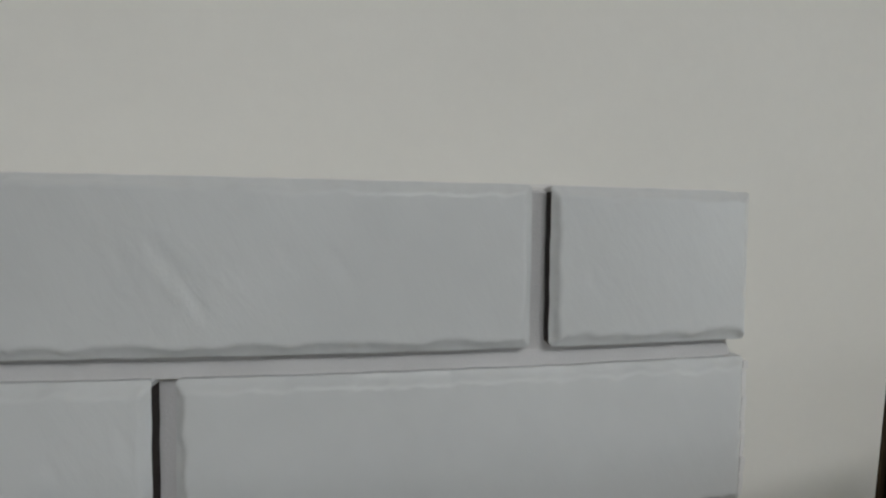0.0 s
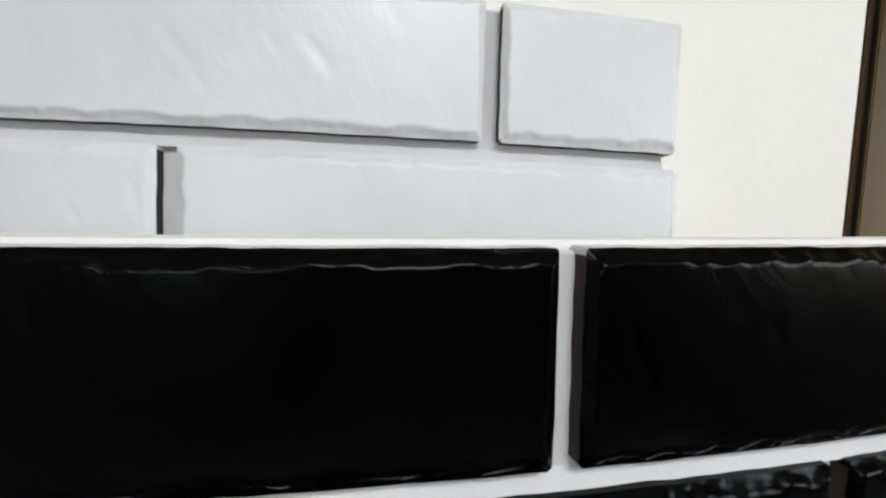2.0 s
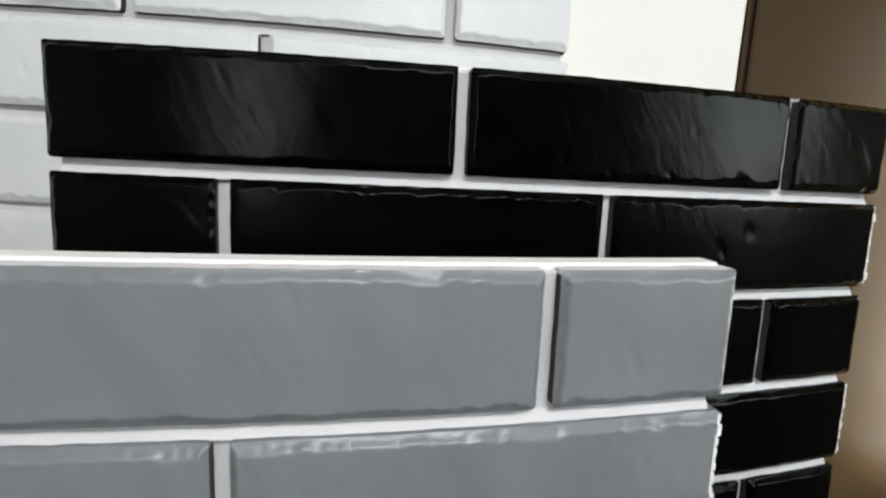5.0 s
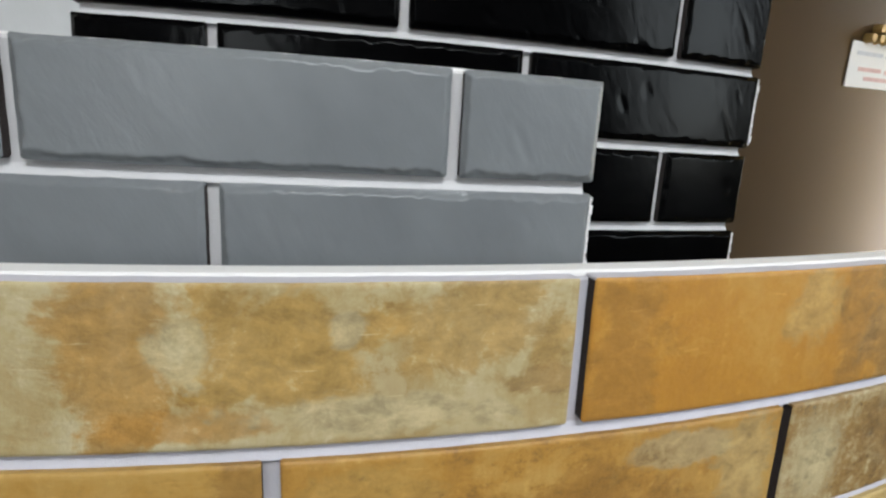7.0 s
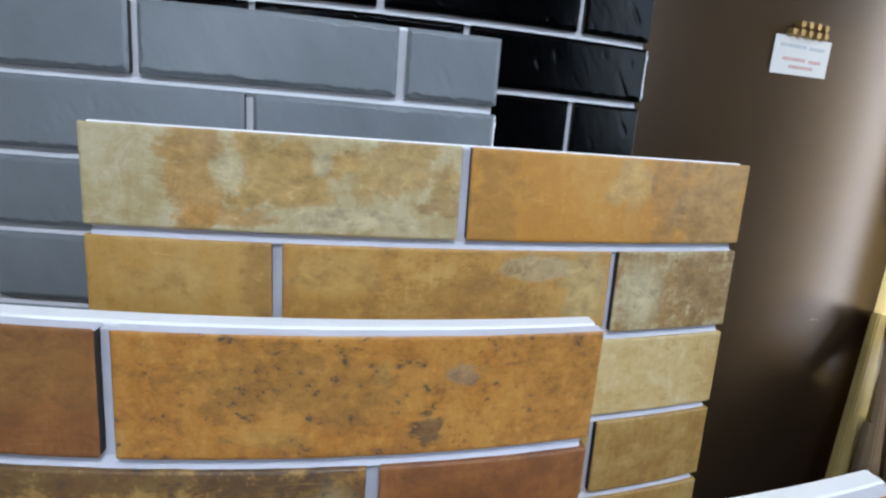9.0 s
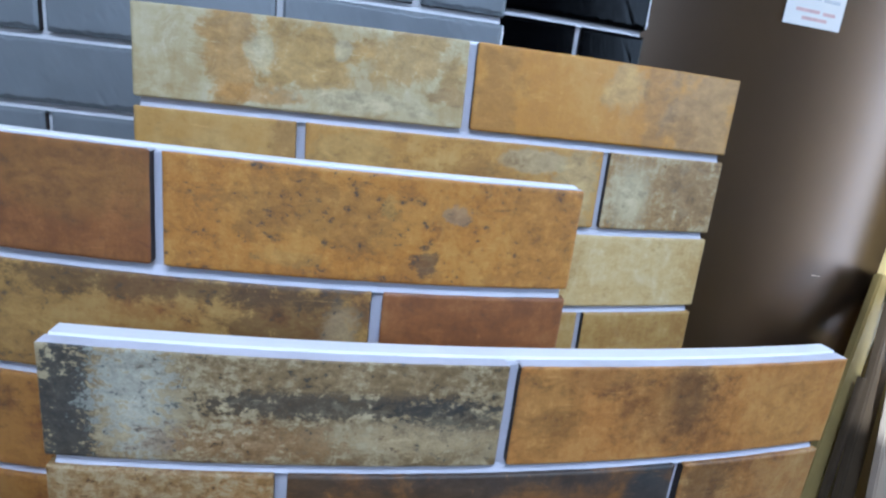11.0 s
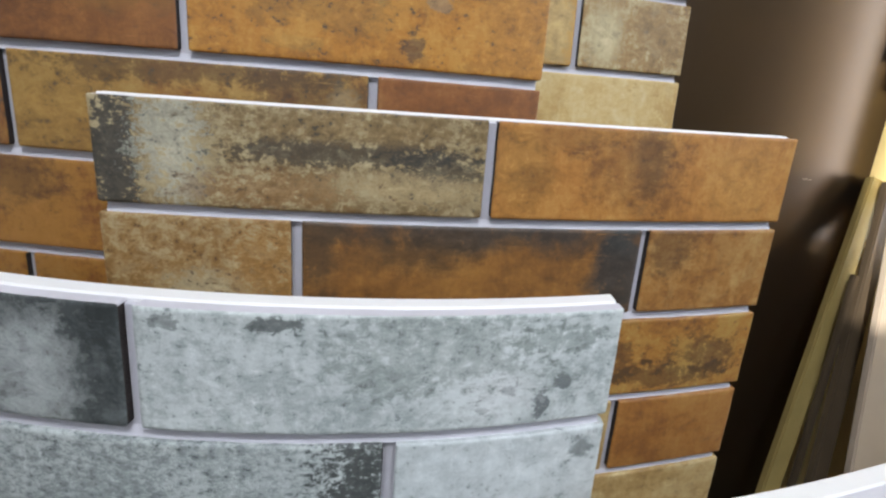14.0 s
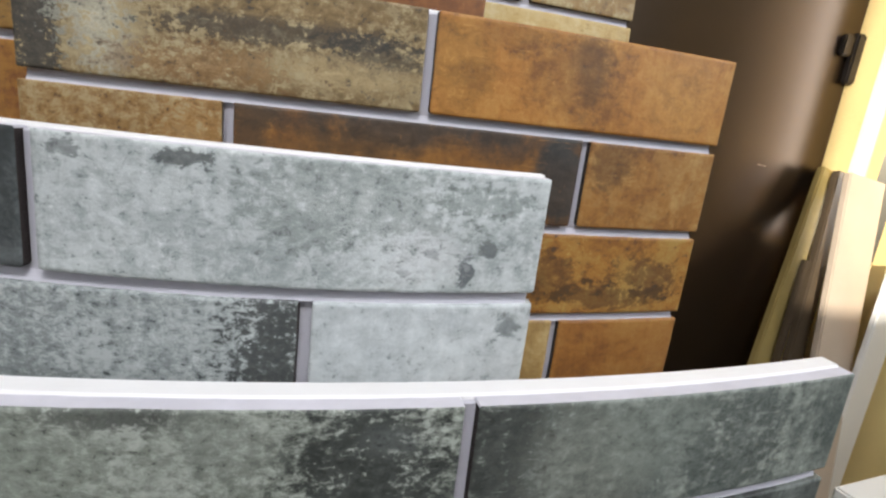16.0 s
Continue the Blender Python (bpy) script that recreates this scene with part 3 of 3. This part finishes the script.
# ---- room ----
FLOOR_Z, CEIL_Z, SILL_Z = -1.85, 0.90, -0.67
WALL = pose(0.3145, 0.2277, 0, 0, 0, 20)  # along the rear wall, from the door's far edge
structure("floor", box(-1.8, 2.6, -3.0, 1.6, FLOOR_Z - 0.1, FLOOR_Z), FLOOR, "brown floor of the showroom")
structure("ceiling", box(-1.8, 2.6, -3.0, 1.6, CEIL_Z, CEIL_Z + 0.1), CEILING, "white painted ceiling")
structure("wall_back_left", box(-2.3, -0.002, 0.0, 0.1, FLOOR_Z, CEIL_Z), YELLOW_WALL, "yellow plastered wall behind the white sheet", pose(0.3145, 0.256, 0, 0, 0, 8))
structure("wall_back", box(-0.002, 0.86, 0.028, 0.128, FLOOR_Z, CEIL_Z), YELLOW_WALL, "yellow plastered wall round the door", WALL)
# unseen wall, pale so that it throws fill onto the left of the boards
structure("wall_left", box(-1.9, -1.8, -3.0, 0.9, FLOOR_Z, CEIL_Z), CEILING, "unseen off-white side wall, added to bounce light from the left")
# unseen front wall; its slot is cut to limit the sun patch
bm = box(-1.8, -0.90, -3.1, -3.0, FLOOR_Z, CEIL_Z)
box(-0.66, 2.6, -3.1, -3.0, FLOOR_Z, CEIL_Z, bm=bm)
box(-0.90, -0.66, -3.1, -3.0, FLOOR_Z, -0.09, bm=bm)
box(-0.90, -0.66, -3.1, -3.0, 0.75, CEIL_Z, bm=bm)
structure("wall_front", bm, ROOM_WALL, "unseen dark wall with a narrow opening added to shape the sun")
bm = box(-0.004, 0.1, -0.062, 0.03, FLOOR_Z, CEIL_Z)
box(-0.004, 0.1, -0.60, -0.158, FLOOR_Z, CEIL_Z, bm=bm)
box(-0.004, 0.1, -0.158, -0.062, FLOOR_Z, SILL_Z, bm=bm)
box(-0.004, 0.1, -0.158, -0.062, 0.28, CEIL_Z, bm=bm)
structure("wall_return", bm, YELLOW_WALL, "yellow plastered return with a window beside the door", SIDE)
bm = box(0, 0.1, -1.10, -0.601, FLOOR_Z, CEIL_Z)
box(0, 0.1, -3.9, -1.90, FLOOR_Z, CEIL_Z, bm=bm)
box(0, 0.1, -1.90, -1.10, FLOOR_Z, -0.16, bm=bm)
box(0, 0.1, -1.90, -1.10, 0.66, CEIL_Z, bm=bm)
structure("wall_side", bm, ROOM_WALL, "unseen side wall with a window opening, dark to deepen reflections", SIDE)

# white sheet that stands against the wall behind the white tiles
sheet = base("white_sheet_panel", pose(0.2950, 0.2160, FLOOR_Z, 0, 0, 8), "large smooth white sheet leaning against the wall", "panel")
part("sheet", box(-1.5, -0.004, 0, 0.012, 0, 2.62, 0.002), WHITE_BOARD, sheet)

# brown steel door in the wall
door = base("steel_door", WALL @ pose(0, 0, FLOOR_Z), "brown powder-coated steel door, closed, with latch", "door", kind="structure")
D_TOP = 1.957
part("door_frame", box(-0.026, 0.742, -0.003, 0.03, 0, D_TOP, 0.002), DOOR_BROWN, door)
part("door_leaf", box(-0.0165, 0.733, -0.006, -0.0032, 0.01, D_TOP - 0.004, 0.0025), DOOR_BROWN, door)
latch = part("latch", box(0.7065, 0.759, -0.022, -0.006, 1.536, 1.634, 0.004), DARK_METAL, door, "dark steel latch box")
part("latch_bolt", box(0.676, 0.705, -0.018, -0.006, 1.588, 1.628, 0.003), DARK_METAL, latch)

for x, z, w in ((0.543, 1.357, 0.007), (0.557, 1.3555, 0.003)):
    part("scratch", box(x - w, x + w, -0.0064, -0.0059, z - 0.0007, z + 0.0007), PLANK_BEIGE, door, "pale scratch in the paint")

# card on the door with its hanger
card = base("price_card", WALL @ pose(0.3535, -0.0065, -0.050, 0, -1.5, 0), "small white card with faint print on the door", "card")
face = part("card", box(-0.064, 0.064, -0.0012, 0, -0.0275, 0.0275, 0.0003), CARD, card)
for x, z, w, mat in ((-0.022, 0.014, 0.029, INK_GREY), (0.032, 0.013, 0.018, INK_GREY), (-0.016, -0.005, 0.026, INK_RED), (0.032, -0.006, 0.014, INK_RED), (0.002, -0.016, 0.028, INK_RED)):
    part("print_line", box(x - w, x + w, -0.0016, -0.0012, z - 0.0024, z + 0.0024), mat, face)
hanger = base("brass_studs", WALL @ pose(0.356, -0.0065, -0.022, 0, -1.5, 0), "cluster of small old-brass studs above the card", "studs")
for x, z in ((-0.040, 0.004), (-0.022, 0.004), (-0.004, 0.004), (0.014, 0.004), (0.032, 0.004), (-0.024, 0.016), (-0.006, 0.016), (0.012, 0.016), (0.030, 0.015)):
    bm = bmesh.new()
    bmesh.ops.create_cone(bm, cap_ends=True, segments=12, radius1=0.0065, radius2=0.005, depth=0.010, matrix=Matrix.Translation((x, -0.005, z)) @ Matrix.Rotation(radians(90), 4, "X"))
    part("stud", bm, BRASS, hanger)


def lath(name, label, foot, top, w, d, material):
    """A long plank that leans with its top against the wall."""
    foot, top = Vector(foot), Vector(top)
    up = (top - foot).normalized()
    right = Vector((math.cos(radians(12)), math.sin(radians(12)), 0))
    right = (right - up * right.dot(up)).normalized()
    into = up.cross(right)
    m = Matrix((right, into, up)).transposed().to_4x4()
    m.translation = foot
    ob = base(name, m, label, "plank", "planks leaning on the wall")
    part("board", box(-w / 2, w / 2, -d / 2, d / 2, 0, (top - foot).length, min(w, d) * 0.15), material, ob)
    return ob


# planks that lean in the corner beside the door, each foot on the floor
def leaning(label, top, low, w, d, material):
    """A plank through two points of its centre line, carried on down to the floor."""
    top, low = Vector(top), Vector(low)
    foot = low + (low - top) * ((low.z - FLOOR_Z) / (top.z - low.z))
    return lath("leaning_plank", label, foot, top, w, d, material)


leaning("pale yellow pine plank leaning in the corner", (0.998, 0.446, -0.488), (0.878, 0.324, -0.901), 0.040, 0.018, PLANK_YELLOW)
leaning("short dark brown strip leaning in the corner", (0.938, 0.354, -0.668), (0.903, 0.311, -0.891), 0.013, 0.012, PLANK_BROWN)
leaning("brown laminate plank leaning in the corner", (1.008, 0.417, -0.491), (0.925, 0.295, -0.882), 0.036, 0.018, PLANK_BROWN)
leaning("beige laminate plank leaning in the corner", (1.011, 0.359, -0.494), (0.966, 0.250, -0.851), 0.092, 0.016, PLANK_BEIGE)

# white sheet and low cream box at the side wall
panel = base("white_offcut_sheet", WALL @ pose(0.64, -0.24, FLOOR_Z), "white offcut sheet standing beside the planks", "panel")
part("sheet", box(0, 0.07, 0, 0.012, 0, 1.21, 0.002), WHITE_BOARD, panel)
crate = base("cream_box", WALL @ pose(0.38, -0.64, FLOOR_Z), "low cream painted box by the side wall", "box")
part("body", box(-0.09, 0.10, 0, 0.20, 0, 0.95, 0.004), WHITE_BOARD, crate)
part("lid", box(-0.10, 0.11, -0.01, 0.21, 0.951, 0.975, 0.003), WHITE_BOARD, crate)

# unseen ceiling lamp over the boards, added to account for light from above
lamp = base("assumed_ceiling_lamp", pose(0.22, -1.10, CEIL_Z), "unseen square white ceiling lamp, added for the light from above", "lamp")
part("housing", box(-0.3, 0.3, -0.3, 0.3, -0.03, 0, 0.004), CEILING, lamp)

# stepped rack under the boards
rack = base("display_rack", pose(0, 0, FLOOR_Z), "plain plywood stepped rack under the sample boards", "rack")
for ob, height in BOARDS:
    foot = ob.matrix_world @ Vector((0, 0.004, -height - 0.001))
    turn = ob.matrix_world.to_euler().z
    step = part("step", box(-0.20, 0.20, -0.004, 0.022, 0, foot.z - FLOOR_Z - 0.004, 0.001), WOOD_RACK, rack)
    step.matrix_basis = Matrix.Translation((foot.x, foot.y, 0)) @ Matrix.Rotation(turn, 4, "Z")
